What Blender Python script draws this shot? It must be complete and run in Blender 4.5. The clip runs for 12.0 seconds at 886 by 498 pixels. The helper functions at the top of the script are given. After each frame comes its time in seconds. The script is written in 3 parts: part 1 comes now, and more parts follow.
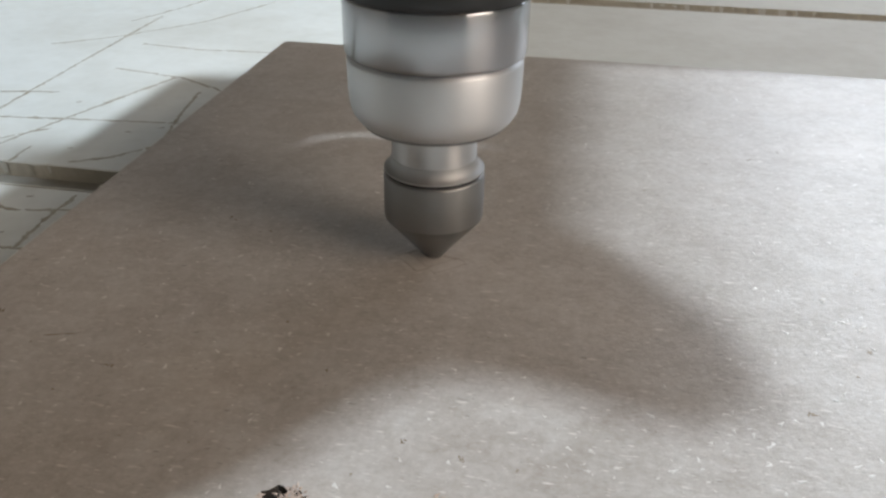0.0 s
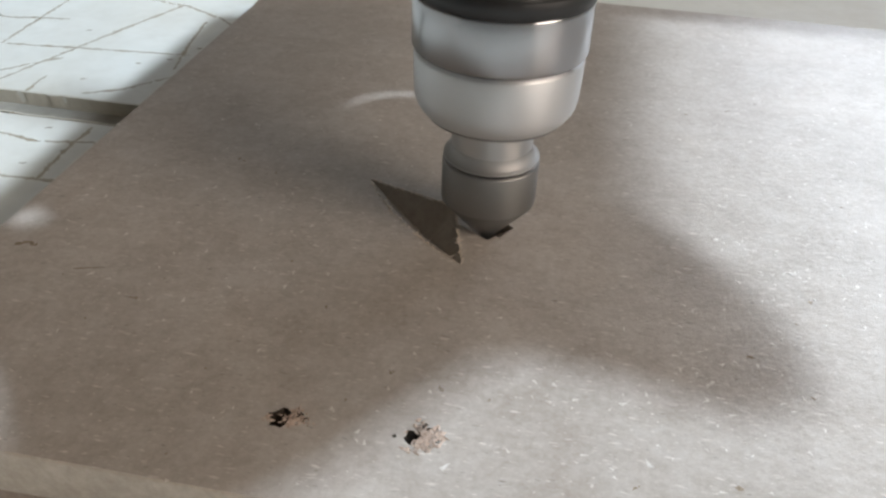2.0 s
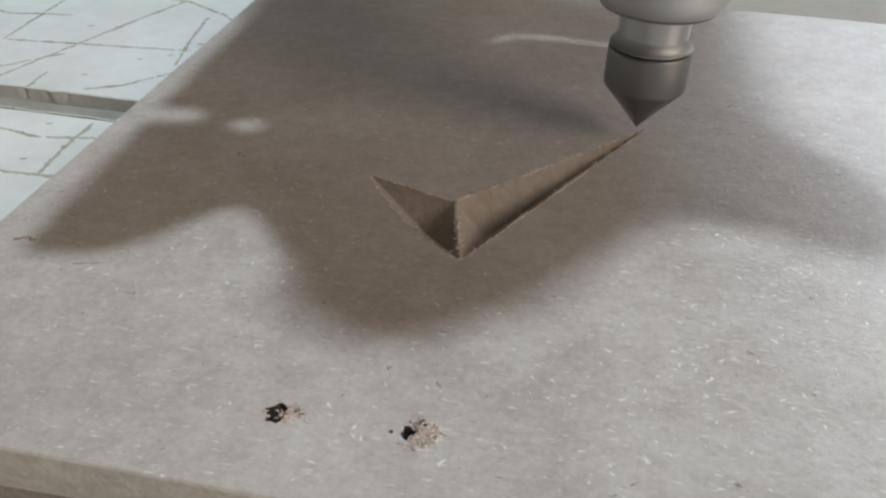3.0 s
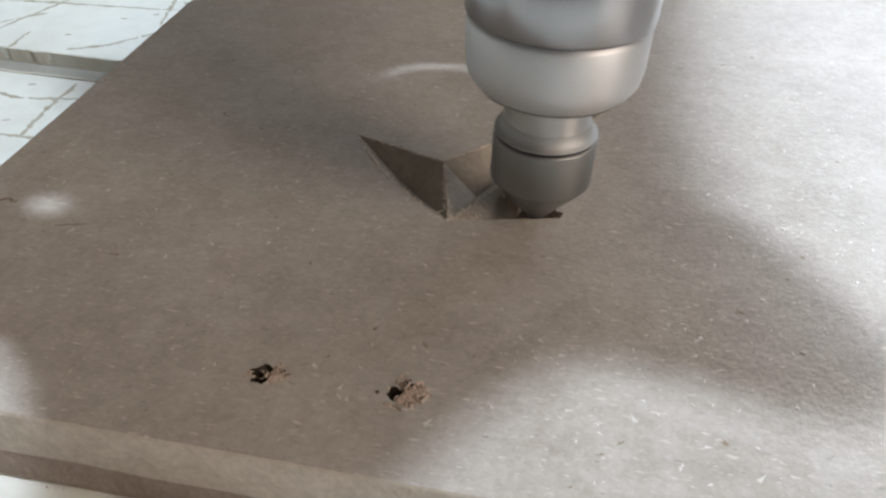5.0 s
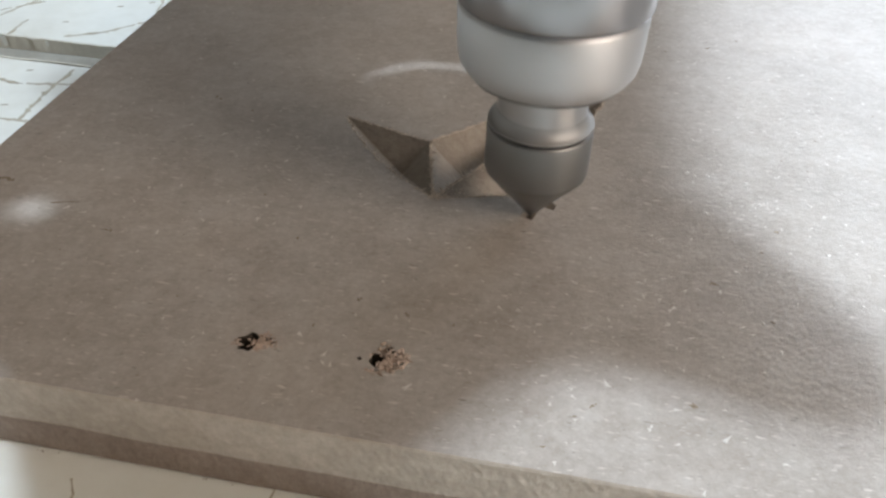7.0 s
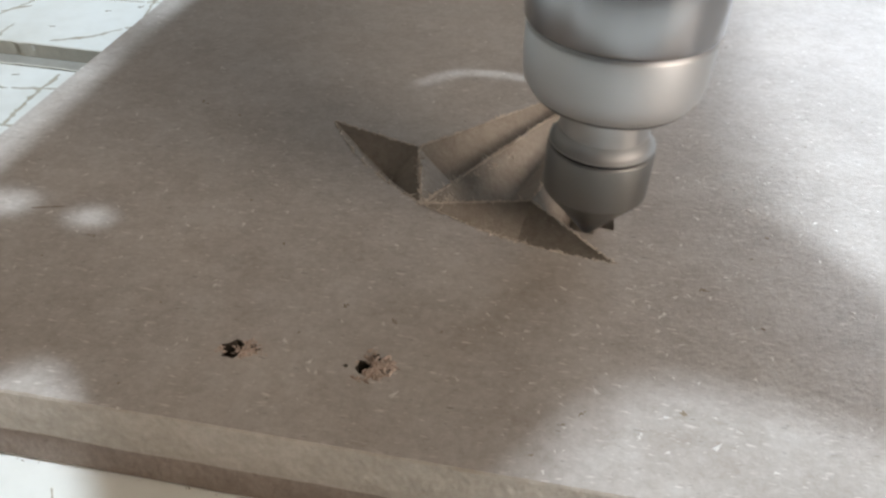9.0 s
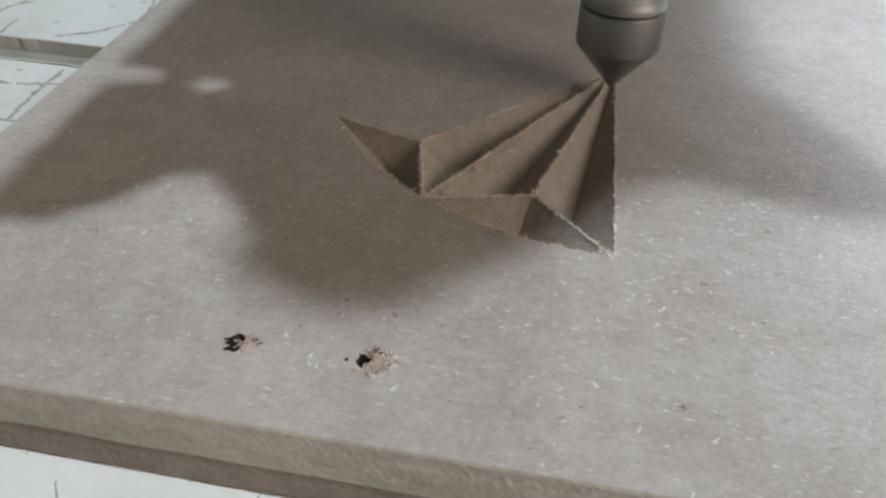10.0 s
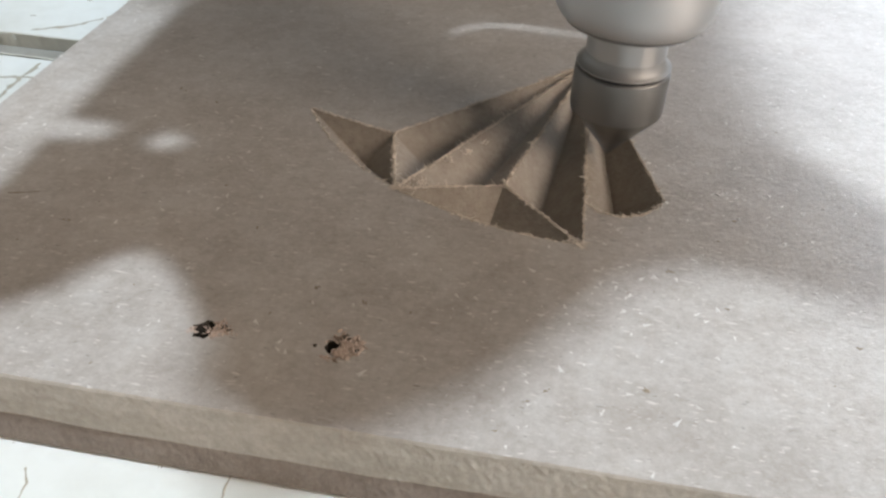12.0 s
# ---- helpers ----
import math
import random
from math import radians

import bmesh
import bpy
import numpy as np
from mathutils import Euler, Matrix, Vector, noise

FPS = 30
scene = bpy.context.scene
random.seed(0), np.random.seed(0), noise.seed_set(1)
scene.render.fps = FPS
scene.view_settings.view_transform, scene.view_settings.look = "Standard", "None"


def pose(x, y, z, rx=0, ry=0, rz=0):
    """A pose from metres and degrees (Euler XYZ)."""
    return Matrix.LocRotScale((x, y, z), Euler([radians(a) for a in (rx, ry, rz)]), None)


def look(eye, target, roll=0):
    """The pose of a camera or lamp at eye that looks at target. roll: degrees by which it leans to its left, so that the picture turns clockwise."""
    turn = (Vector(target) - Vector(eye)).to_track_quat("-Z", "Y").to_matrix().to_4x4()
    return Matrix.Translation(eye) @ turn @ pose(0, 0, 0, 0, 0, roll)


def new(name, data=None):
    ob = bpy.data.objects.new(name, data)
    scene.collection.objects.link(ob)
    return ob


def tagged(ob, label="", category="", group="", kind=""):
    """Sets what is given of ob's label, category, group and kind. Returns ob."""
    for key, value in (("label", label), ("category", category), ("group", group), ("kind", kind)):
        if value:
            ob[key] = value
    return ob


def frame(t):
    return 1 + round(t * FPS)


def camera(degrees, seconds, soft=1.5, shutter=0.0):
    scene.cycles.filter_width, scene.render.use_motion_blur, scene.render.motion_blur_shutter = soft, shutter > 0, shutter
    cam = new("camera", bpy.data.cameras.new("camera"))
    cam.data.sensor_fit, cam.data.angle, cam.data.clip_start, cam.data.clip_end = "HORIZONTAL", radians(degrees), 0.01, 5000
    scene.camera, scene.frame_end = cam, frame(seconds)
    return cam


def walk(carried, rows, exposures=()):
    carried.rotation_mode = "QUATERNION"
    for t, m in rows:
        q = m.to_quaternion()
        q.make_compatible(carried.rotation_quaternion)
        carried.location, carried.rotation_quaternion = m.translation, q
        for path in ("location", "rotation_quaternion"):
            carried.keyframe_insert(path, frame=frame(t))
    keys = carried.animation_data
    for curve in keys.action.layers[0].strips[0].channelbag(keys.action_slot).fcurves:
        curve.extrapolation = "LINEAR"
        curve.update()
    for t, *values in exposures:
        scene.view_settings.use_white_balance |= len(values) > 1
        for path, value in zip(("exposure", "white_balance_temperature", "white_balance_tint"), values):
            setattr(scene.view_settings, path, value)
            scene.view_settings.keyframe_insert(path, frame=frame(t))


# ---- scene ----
cam = camera(56.1, 12.0, soft=2.5, shutter=0.3)
PATH = [
    (0, (0.1283, -0.0719, 0.0991), (-0.1586, 1.6486, -0.8795), 0.99),
    (0.5, (0.1275, -0.0725, 0.098), (-0.1623, 1.6493, -0.8773), 1.10),
    (1, (0.1298, -0.0838, 0.1091), (-0.175, 1.6251, -0.8842), 0.95),
    (1.1, (0.134, -0.0848, 0.1165), (-0.1633, 1.5756, -0.9581), 1.77),
    (1.2, (0.1331, -0.0837, 0.1172), (-0.134, 1.5397, -1.02), 2.15),
    (1.5, (0.1323, -0.0838, 0.1163), (-0.1294, 1.5353, -1.0283), 2.54),
    (2, (0.1329, -0.0832, 0.1157), (-0.1334, 1.5282, -1.0387), 2.45),
    (2.5, (0.1335, -0.0833, 0.1154), (-0.1415, 1.5238, -1.0429), 2.33),
    (3, (0.1344, -0.0824, 0.115), (-0.1442, 1.522, -1.0462), 2.18),
    (3.5, (0.1347, -0.0812, 0.1144), (-0.1361, 1.5084, -1.0689), 2.03),
    (5.5, (0.1366, -0.081, 0.1126), (-0.1173, 1.474, -1.1194), 2.37),
    (6, (0.1372, -0.0807, 0.1128), (-0.1269, 1.4707, -1.1214), 2.04),
    (6.5, (0.1371, -0.0814, 0.1116), (-0.1268, 1.4741, -1.1175), 2.15),
    (6.8, (0.1404, -0.0792, 0.1155), (-0.1379, 1.4221, -1.1763), 0.77),
    (7, (0.1415, -0.087, 0.1129), (-0.1201, 1.4615, -1.1255), 2.02),
    (9, (0.1421, -0.0855, 0.1116), (-0.1026, 1.4765, -1.1134), 2.47),
    (9.5, (0.142, -0.0857, 0.1122), (-0.1079, 1.4725, -1.1164), 2.21),
    (10, (0.1431, -0.0858, 0.112), (-0.1122, 1.4656, -1.1242), 2.12),
    (10.5, (0.1424, -0.0864, 0.1119), (-0.1015, 1.4717, -1.1181), 2.49),
    (11, (0.1433, -0.0868, 0.1116), (-0.1007, 1.4677, -1.1229), 2.43),
    (11.3, (0.1447, -0.0874, 0.1113), (-0.0777, 1.4621, -1.1335), 2.80),
    (11.5, (0.1462, -0.0873, 0.1111), (-0.0824, 1.4615, -1.1336), 2.64),
    (12, (0.1476, -0.088, 0.1114), (-0.0809, 1.468, -1.1242), 2.65),
]
walk(cam, [(t, look(eye, target, roll)) for t, eye, target, roll in PATH], [
    (0.0, -0.42), (0.5, -0.35), (1.0, -0.6), (1.5, -0.42), (2.0, -0.25), (2.5, -0.25), (2.8, -0.45), (3.0, -0.64), (3.2, -0.5), (3.5, -0.25),
    (5.3, -0.2), (5.5, -0.25), (5.8, -0.55), (6.0, -0.6), (6.3, -0.25), (6.5, -0.2), (9.0, -0.2), (9.5, -0.12), (9.7, -0.3), (9.9, -0.74), (10.1, -0.64), (10.4, -0.2), (10.6, -0.2), (12.0, -0.15)])

# the tip of the cutter: seconds, x, y, z
TIP = [
    (0.00, 0.0974, 0.0994, -0.0026),
    (0.10, 0.0981, 0.0979, -0.0040),
    (0.20, 0.1017, 0.0921, -0.0043),
    (0.30, 0.1076, 0.0859, -0.0029),
    (0.40, 0.1081, 0.0858, -0.0026),
    (0.50, 0.1026, 0.0886, -0.0034),
    (0.60, 0.1010, 0.0978, -0.0019),
    (0.70, 0.1032, 0.1035, -0.0008),
    (0.80, 0.0978, 0.0918, -0.0007),
    (0.90, 0.0878, 0.1012, 0.0024),
    (1.00, 0.0804, 0.1072, 0.0015),
    (1.10, 0.0905, 0.0975, -0.0019),
    (1.20, 0.0994, 0.0884, -0.0028),
    (1.30, 0.0969, 0.0984, 0.0010),
    (1.40, 0.0961, 0.1041, 0.0044),
    (1.50, 0.1138, 0.1047, 0.0048),
    (1.60, 0.1143, 0.1037, 0.0026),
    (1.70, 0.1140, 0.1014, 0.0004),
    (1.80, 0.1139, 0.0990, -0.0018),
    (1.90, 0.1151, 0.0951, -0.0040),
    (2.00, 0.1148, 0.0907, -0.0048),
    (2.10, 0.1126, 0.0859, -0.0036),
    (2.20, 0.1115, 0.0833, -0.0034),
    (2.30, 0.1140, 0.0877, -0.0047),
    (2.40, 0.1165, 0.0962, -0.0050),
    (2.50, 0.1235, 0.1052, -0.0036),
    (2.60, 0.1302, 0.1140, -0.0013),
    (2.70, 0.1364, 0.1255, 0.0013),
    (2.80, 0.1434, 0.1323, 0.0028),
    (2.90, 0.1505, 0.1420, 0.0040),
    (3.00, 0.1511, 0.1447, 0.0041),
    (3.10, 0.1449, 0.1335, 0.0026),
    (3.20, 0.1373, 0.1216, 0.0007),
    (3.30, 0.1314, 0.1143, -0.0013),
    (3.40, 0.1243, 0.1057, -0.0031),
    (3.50, 0.1171, 0.0951, -0.0029),
    (3.60, 0.1084, 0.1006, -0.0002),
    (3.70, 0.1081, 0.0981, 0.0011),
    (3.90, 0.1081, 0.1000, 0.0059),
    (4.10, 0.1135, 0.0770, 0.0044),
    (4.25, 0.1146, 0.0750, 0.0000),
    (4.60, 0.1286, 0.0827, -0.0045),
    (4.85, 0.1349, 0.0787, 0.0011),
    (5.05, 0.1297, 0.0836, -0.0049),
    (5.30, 0.1323, 0.0944, -0.0042),
    (5.40, 0.1367, 0.1050, -0.0028),
    (5.50, 0.1418, 0.1152, -0.0011),
    (5.60, 0.1458, 0.1240, 0.0007),
    (5.70, 0.1500, 0.1349, 0.0018),
    (5.80, 0.1542, 0.1480, 0.0025),
    (5.90, 0.1506, 0.1339, 0.0022),
    (6.00, 0.1465, 0.1266, 0.0007),
    (6.10, 0.1429, 0.1170, -0.0014),
    (6.20, 0.1378, 0.1063, -0.0034),
    (6.30, 0.1333, 0.0949, -0.0050),
    (6.40, 0.1295, 0.0858, -0.0053),
    (6.50, 0.1294, 0.0903, -0.0013),
    (6.60, 0.1299, 0.0942, 0.0042),
    (6.70, 0.1356, 0.0736, 0.0050),
    (6.80, 0.1357, 0.0729, 0.0036),
    (6.90, 0.1342, 0.0754, 0.0023),
    (7.00, 0.1350, 0.0713, -0.0005),
    (7.10, 0.1346, 0.0690, -0.0029),
    (7.20, 0.1413, 0.0669, -0.0028),
    (7.40, 0.1375, 0.0692, -0.0021),
    (7.65, 0.1189, 0.0711, 0.0008),
    (7.90, 0.1334, 0.0699, -0.0031),
    (8.15, 0.1505, 0.0623, 0.0011),
    (8.35, 0.1493, 0.0659, 0.0060),
    (8.55, 0.1460, 0.0828, 0.0041),
    (8.80, 0.1474, 0.0865, -0.0041),
    (8.90, 0.1472, 0.0812, -0.0051),
    (9.00, 0.1506, 0.0742, -0.0036),
    (9.10, 0.1545, 0.0675, -0.0013),
    (9.20, 0.1532, 0.0670, -0.0013),
    (9.30, 0.1491, 0.0763, -0.0035),
    (9.40, 0.1480, 0.0872, -0.0047),
    (9.50, 0.1493, 0.0996, -0.0030),
    (9.60, 0.1511, 0.1117, -0.0012),
    (9.70, 0.1520, 0.1177, 0.0003),
    (9.80, 0.1531, 0.1341, 0.0022),
    (9.90, 0.1537, 0.1428, 0.0036),
    (10.00, 0.1533, 0.1350, 0.0027),
    (10.10, 0.1527, 0.1252, 0.0012),
    (10.20, 0.1513, 0.1138, -0.0004),
    (10.30, 0.1501, 0.1021, -0.0024),
    (10.40, 0.1488, 0.0904, -0.0043),
    (10.50, 0.1471, 0.0772, -0.0038),
    (10.60, 0.1389, 0.0928, -0.0014),
    (10.70, 0.1441, 0.0813, -0.0024),
    (10.80, 0.1475, 0.0817, -0.0020),
    (10.90, 0.1482, 0.0847, 0.0034),
    (11.00, 0.1510, 0.0855, 0.0082),
    (11.10, 0.1659, 0.0827, 0.0090),
    (11.20, 0.1646, 0.0842, 0.0076),
    (11.30, 0.1645, 0.0779, 0.0037),
    (11.40, 0.1643, 0.0825, -0.0008),
    (11.50, 0.1643, 0.0789, -0.0025),
    (11.60, 0.1695, 0.0795, -0.0008),
    (11.70, 0.1710, 0.0817, -0.0005),
    (11.80, 0.1640, 0.0797, -0.0026),
    (11.90, 0.1628, 0.0927, -0.0025),
    (12.00, 0.1615, 0.1027, -0.0012),
]

# ---- world and light ----
world = bpy.data.worlds.new("world")
world.use_nodes = True
scene.world = world
sky = world.node_tree.nodes.new("ShaderNodeTexSky")
sky.sky_type = "NISHITA"
sky.sun_disc = False
sky.sun_elevation, sky.sun_rotation = radians(50), radians(200)
world.node_tree.links.new(sky.outputs[0], world.node_tree.nodes["Background"].inputs[0])
world.node_tree.nodes["Background"].inputs[1].default_value = 0.05
scene.view_settings.exposure = 0.0


def area_lamp(name, eye, target, width, height, power, colour):
    data = bpy.data.lights.new(name, "AREA")
    data.shape, data.size, data.size_y = "RECTANGLE", width, height
    data.energy, data.color = power, colour
    ob = new(name, data)
    ob.matrix_world = look(eye, target)
    return tagged(ob, "assumed light from out of view, set in a workshop opening", "light", kind="structure")


# assumed sources, none in view: roof light, window ahead, window beside for fill
area_lamp("roof_light", (1.15, -0.396, 3.36), (0.12, 0.1, 0), 0.175, 0.175, 152, (0.745, 0.87, 1.0))
area_lamp("window_light_ahead", (1.60, 2.97, 1.75), (1.60, 0.0, 1.75), 1.9, 1.9, 82, (0.82, 0.90, 1.0))
area_lamp("window_light_side", (3.17, -1.34, 2.05), (0.0, -1.34, 2.05), 2.3, 1.8, 130, (1.0, 0.855, 0.725))


# ---- materials ----
def nodes_of(name):
    m = bpy.data.materials.new(name)
    m.use_nodes = True
    return m, m.node_tree.nodes, m.node_tree.links, m.node_tree.nodes["Principled BSDF"]


def ramp(nodes, links, source, stops):
    r = nodes.new("ShaderNodeValToRGB")
    while len(r.color_ramp.elements) < len(stops):
        r.color_ramp.elements.new(0.5)
    for e, (p, c) in zip(r.color_ramp.elements, stops):
        e.position, e.color = p, (*c, 1)
    links.new(source, r.inputs[0])
    return r.outputs[0]


def tex(nodes, links, coords, scale, detail=4.0, rough=0.6, stretch=None, turn=0.0):
    n = nodes.new("ShaderNodeTexNoise")
    n.inputs["Scale"].default_value, n.inputs["Detail"].default_value, n.inputs["Roughness"].default_value = scale, detail, rough
    if stretch:
        mp = nodes.new("ShaderNodeMapping")
        mp.inputs["Scale"].default_value = stretch
        mp.inputs["Rotation"].default_value = (0, 0, radians(turn))
        links.new(coords, mp.inputs[0])
        coords = mp.outputs[0]
    links.new(coords, n.inputs["Vector"])
    return n.outputs["Fac"]


def mix(nodes, links, factor, a, b, kind="MIX"):
    n = nodes.new("ShaderNodeMix")
    n.data_type, n.blend_type = "RGBA", kind
    for socket, v in ((n.inputs["Factor"], factor), (n.inputs["A"], a), (n.inputs["B"], b)):
        if isinstance(v, tuple):
            socket.default_value = (*v, 1)
        elif isinstance(v, float):
            socket.default_value = v
        else:
            links.new(v, socket)
    return n.outputs["Result"]


def bump(nodes, links, bsdf, height, strength, distance):
    b = nodes.new("ShaderNodeBump")
    b.inputs["Strength"].default_value, b.inputs["Distance"].default_value = strength, distance
    links.new(height, b.inputs["Height"])
    links.new(b.outputs[0], bsdf.inputs["Normal"])


def fibre_board(name, dark, mid, light, rough, spec, relief, flecks=True):
    """Pressed wood fibre: a mottled ground with pale and dark fibres."""
    m, n, l, b = nodes_of(name)
    c = n.new("ShaderNodeTexCoord").outputs["Object"]
    ground = ramp(n, l, tex(n, l, c, 55, 5, 0.65), [(0.36, dark), (0.5, mid), (0.64, light)])
    ground = mix(n, l, 0.45, ground, ramp(n, l, tex(n, l, c, 190, 3, 0.6), [(0.40, dark), (0.5, mid), (0.60, light)]))
    ground = mix(n, l, 1.0, ground, ramp(n, l, tex(n, l, c, 17, 3, 0.6), [(0.36, (0.80, 0.785, 0.76)), (0.5, (0.97, 0.97, 0.97)), (0.64, (1.11, 1.10, 1.09))]), "MULTIPLY")
    grain = tex(n, l, c, 560, 4, 0.75)
    col = mix(n, l, 0.5, ground, ramp(n, l, grain, [(0.3, dark), (0.7, light)]))
    if flecks:
        for turn, stretch, scale, at, pale in ((20, (1, 4.0, 1), 250, 0.675, True), (105, (1, 3.6, 1), 230, 0.68, True), (60, (1, 4.0, 1), 170, 0.70, True), (165, (1, 3.4, 1), 520, 0.66, True), (140, (1, 3.0, 1), 260, 0.715, False), (10, (1, 3.4, 1), 420, 0.69, False), (75, (1, 2.6, 1), 140, 0.75, False)):
            f = tex(n, l, c, scale, 1.5, 0.5, stretch, turn)
            mask = ramp(n, l, f, [(at, (0, 0, 0)), (at + 0.10, (0.72, 0.72, 0.72))])
            col = mix(n, l, mask, col, tuple(min(0.85, 1.32 * v) for v in light) if pale else tuple(0.55 * v for v in dark))
    l.new(col, b.inputs["Base Color"])
    b.inputs["Roughness"].default_value = rough
    b.inputs["Specular IOR Level"].default_value = spec
    l.new(ramp(n, l, tex(n, l, c, 320, 4, 0.7), [(0.3, (rough - 0.08,) * 3), (0.7, (rough + 0.1,) * 3)]), b.inputs["Roughness"])
    bump(n, l, b, tex(n, l, c, 700, 4, 0.7), relief, 0.0004)
    return m


def metal(name, colour, rough, relief=0.05, stretch=(1, 1, 30), metallic=1.0, scale=400, aniso=0.15, vary=1.0):
    m, n, l, b = nodes_of(name)
    c = n.new("ShaderNodeTexCoord").outputs["Object"]
    f = tex(n, l, c, scale, 3, 0.6, stretch)
    l.new(ramp(n, l, f, [(0.3, tuple((1 - 0.15 * vary) * v for v in colour)), (0.7, colour)]), b.inputs["Base Color"])
    l.new(ramp(n, l, f, [(0.3, (rough - 0.05 * vary,) * 3), (0.7, (rough + 0.06 * vary,) * 3)]), b.inputs["Roughness"])
    b.inputs["Metallic"].default_value = metallic
    b.inputs["Anisotropic"].default_value = aniso
    b.inputs["Anisotropic Rotation"].default_value = 0.25
    tangent = n.new("ShaderNodeTangent")
    tangent.direction_type, tangent.axis = "RADIAL", "Z"
    l.new(tangent.outputs[0], b.inputs["Tangent"])
    if relief:
        bump(n, l, b, f, relief, 0.0002)
    return m


def painted(name, colour, rough, stain, scale=12, relief=0.2):
    m, n, l, b = nodes_of(name)
    c = n.new("ShaderNodeTexCoord").outputs["Object"]
    f = tex(n, l, c, scale, 6, 0.65)
    g = tex(n, l, c, scale * 14, 4, 0.6)
    col = ramp(n, l, f, [(0.32, stain), (0.55, colour)])
    col = mix(n, l, 0.25, col, ramp(n, l, g, [(0.35, stain), (0.6, colour)]))
    l.new(col, b.inputs["Base Color"])
    b.inputs["Roughness"].default_value = rough
    bump(n, l, b, g, relief, 0.0003)
    return m


FACE = fibre_board("fibreboard_face", (0.335, 0.285, 0.24), (0.44, 0.395, 0.35), (0.545, 0.505, 0.465), 0.35, 0.75, 0.32)
CUT = fibre_board("fibreboard_cut", (0.31, 0.26, 0.215), (0.385, 0.335, 0.285), (0.46, 0.41, 0.355), 0.88, 0.2, 1.0, False)
EDGE = fibre_board("fibreboard_edge", (0.33, 0.28, 0.23), (0.43, 0.375, 0.315), (0.52, 0.46, 0.395), 0.85, 0.2, 0.55, False)
EDGE_LOW = fibre_board("fibreboard_lower_band", (0.20, 0.155, 0.125), (0.27, 0.215, 0.18), (0.35, 0.285, 0.24), 0.88, 0.2, 1.0, False)
FUZZ = fibre_board("torn_fibre", (0.60, 0.52, 0.44), (0.72, 0.64, 0.55), (0.80, 0.73, 0.65), 0.9, 0.15, 0.5, False)
# sawdust, with the glints of flat flakes put into its whitish colour
GLINT_DUST = fibre_board("glint_dust", (0.58, 0.54, 0.49), (0.68, 0.65, 0.60), (0.78, 0.75, 0.71), 0.4, 0.8, 0.2, False)
FUZZ_DULL = fibre_board("lifted_fibre", (0.38, 0.285, 0.225), (0.52, 0.415, 0.345), (0.68, 0.575, 0.50), 0.9, 0.15, 0.5, False)
STEEL_CUTTER = metal("ground_carbide_steel", (0.31, 0.305, 0.30), 0.5)
STEEL_SWEEP = metal("spinning_blade_steel", (0.36, 0.355, 0.35), 0.5)
STEEL_SWEEP.node_tree.nodes["Principled BSDF"].inputs["Alpha"].default_value = 0.62
STEEL_FLARE = metal("dull_turned_steel", (0.46, 0.455, 0.45), 0.6, vary=0.4)
STEEL_NECK = metal("turned_steel", (0.54, 0.535, 0.53), 0.32, 0.0, aniso=0.7, vary=0.4)
STEEL_NUT = metal("brushed_nut_steel", (0.38, 0.38, 0.39), 0.22, 0.0, aniso=0.92, vary=0.0)
SATIN_NUT = metal("satin_nut_steel", (0.66, 0.66, 0.665), 0.52, 0.0, aniso=0.5, vary=0.3)
STEEL_SHAFT = metal("polished_shaft_steel", (0.70, 0.70, 0.70), 0.12)
# rubber of the seal; also the painted shade of the cutter's groove
BLACK = painted("flat_black", (0.012, 0.012, 0.013), 0.5, (0.02, 0.02, 0.02))
LAMINATE = painted("white_laminate", (0.74, 0.745, 0.70), 0.6, (0.60, 0.59, 0.53), 9, 0.15)
CORE = painted("laminate_core", (0.30, 0.24, 0.17), 0.85, (0.16, 0.12, 0.08), 60)
SCORED = painted("scored_laminate", (0.43, 0.39, 0.31), 0.85, (0.30, 0.26, 0.19), 60)
LIP = painted("raw_bed_edge", (0.56, 0.53, 0.45), 0.85, (0.44, 0.41, 0.34), 60)
ALUMINIUM = metal("dull_aluminium", (0.44, 0.43, 0.40), 0.55)
SLOT_GREY = painted("dusty_aluminium", (0.34, 0.325, 0.285), 0.6, (0.24, 0.225, 0.19), 30)
# near-black stands in for the shade inside holes and pits
HOLE_SHADE = painted("hole_shade", (0.07, 0.055, 0.042), 0.95, (0.03, 0.024, 0.02), 300)
# unseen wall's colour, darkened so the nut has something dark to reflect
REFLECTED_DARK = painted("reflected_dark_wall", (0.11, 0.10, 0.09), 0.9, (0.07, 0.065, 0.06), 2)
GANTRY = painted("grey_machine_paint", (0.20, 0.20, 0.20), 0.5, (0.15, 0.15, 0.15))
WALL = painted("workshop_wall", (0.27, 0.245, 0.205), 0.9, (0.22, 0.20, 0.165), 2)
FLOOR = painted("workshop_floor", (0.16, 0.14, 0.10), 0.9, (0.11, 0.095, 0.07), 3)


# ---- helpers of this scene ----
def part(name, bm, material, parent=None, label="", smooth=False):
    bmesh.ops.recalc_face_normals(bm, faces=bm.faces)
    me = bpy.data.meshes.new(name)
    bm.to_mesh(me)
    bm.free()
    for p in me.polygons:
        p.use_smooth = smooth
    me.materials.append(material)
    ob = new(name, me)
    if parent:
        ob.parent = parent
    return tagged(ob, label)


def empty(name, label, category, group="", kind=""):
    return tagged(new(name), label, category, group, kind)


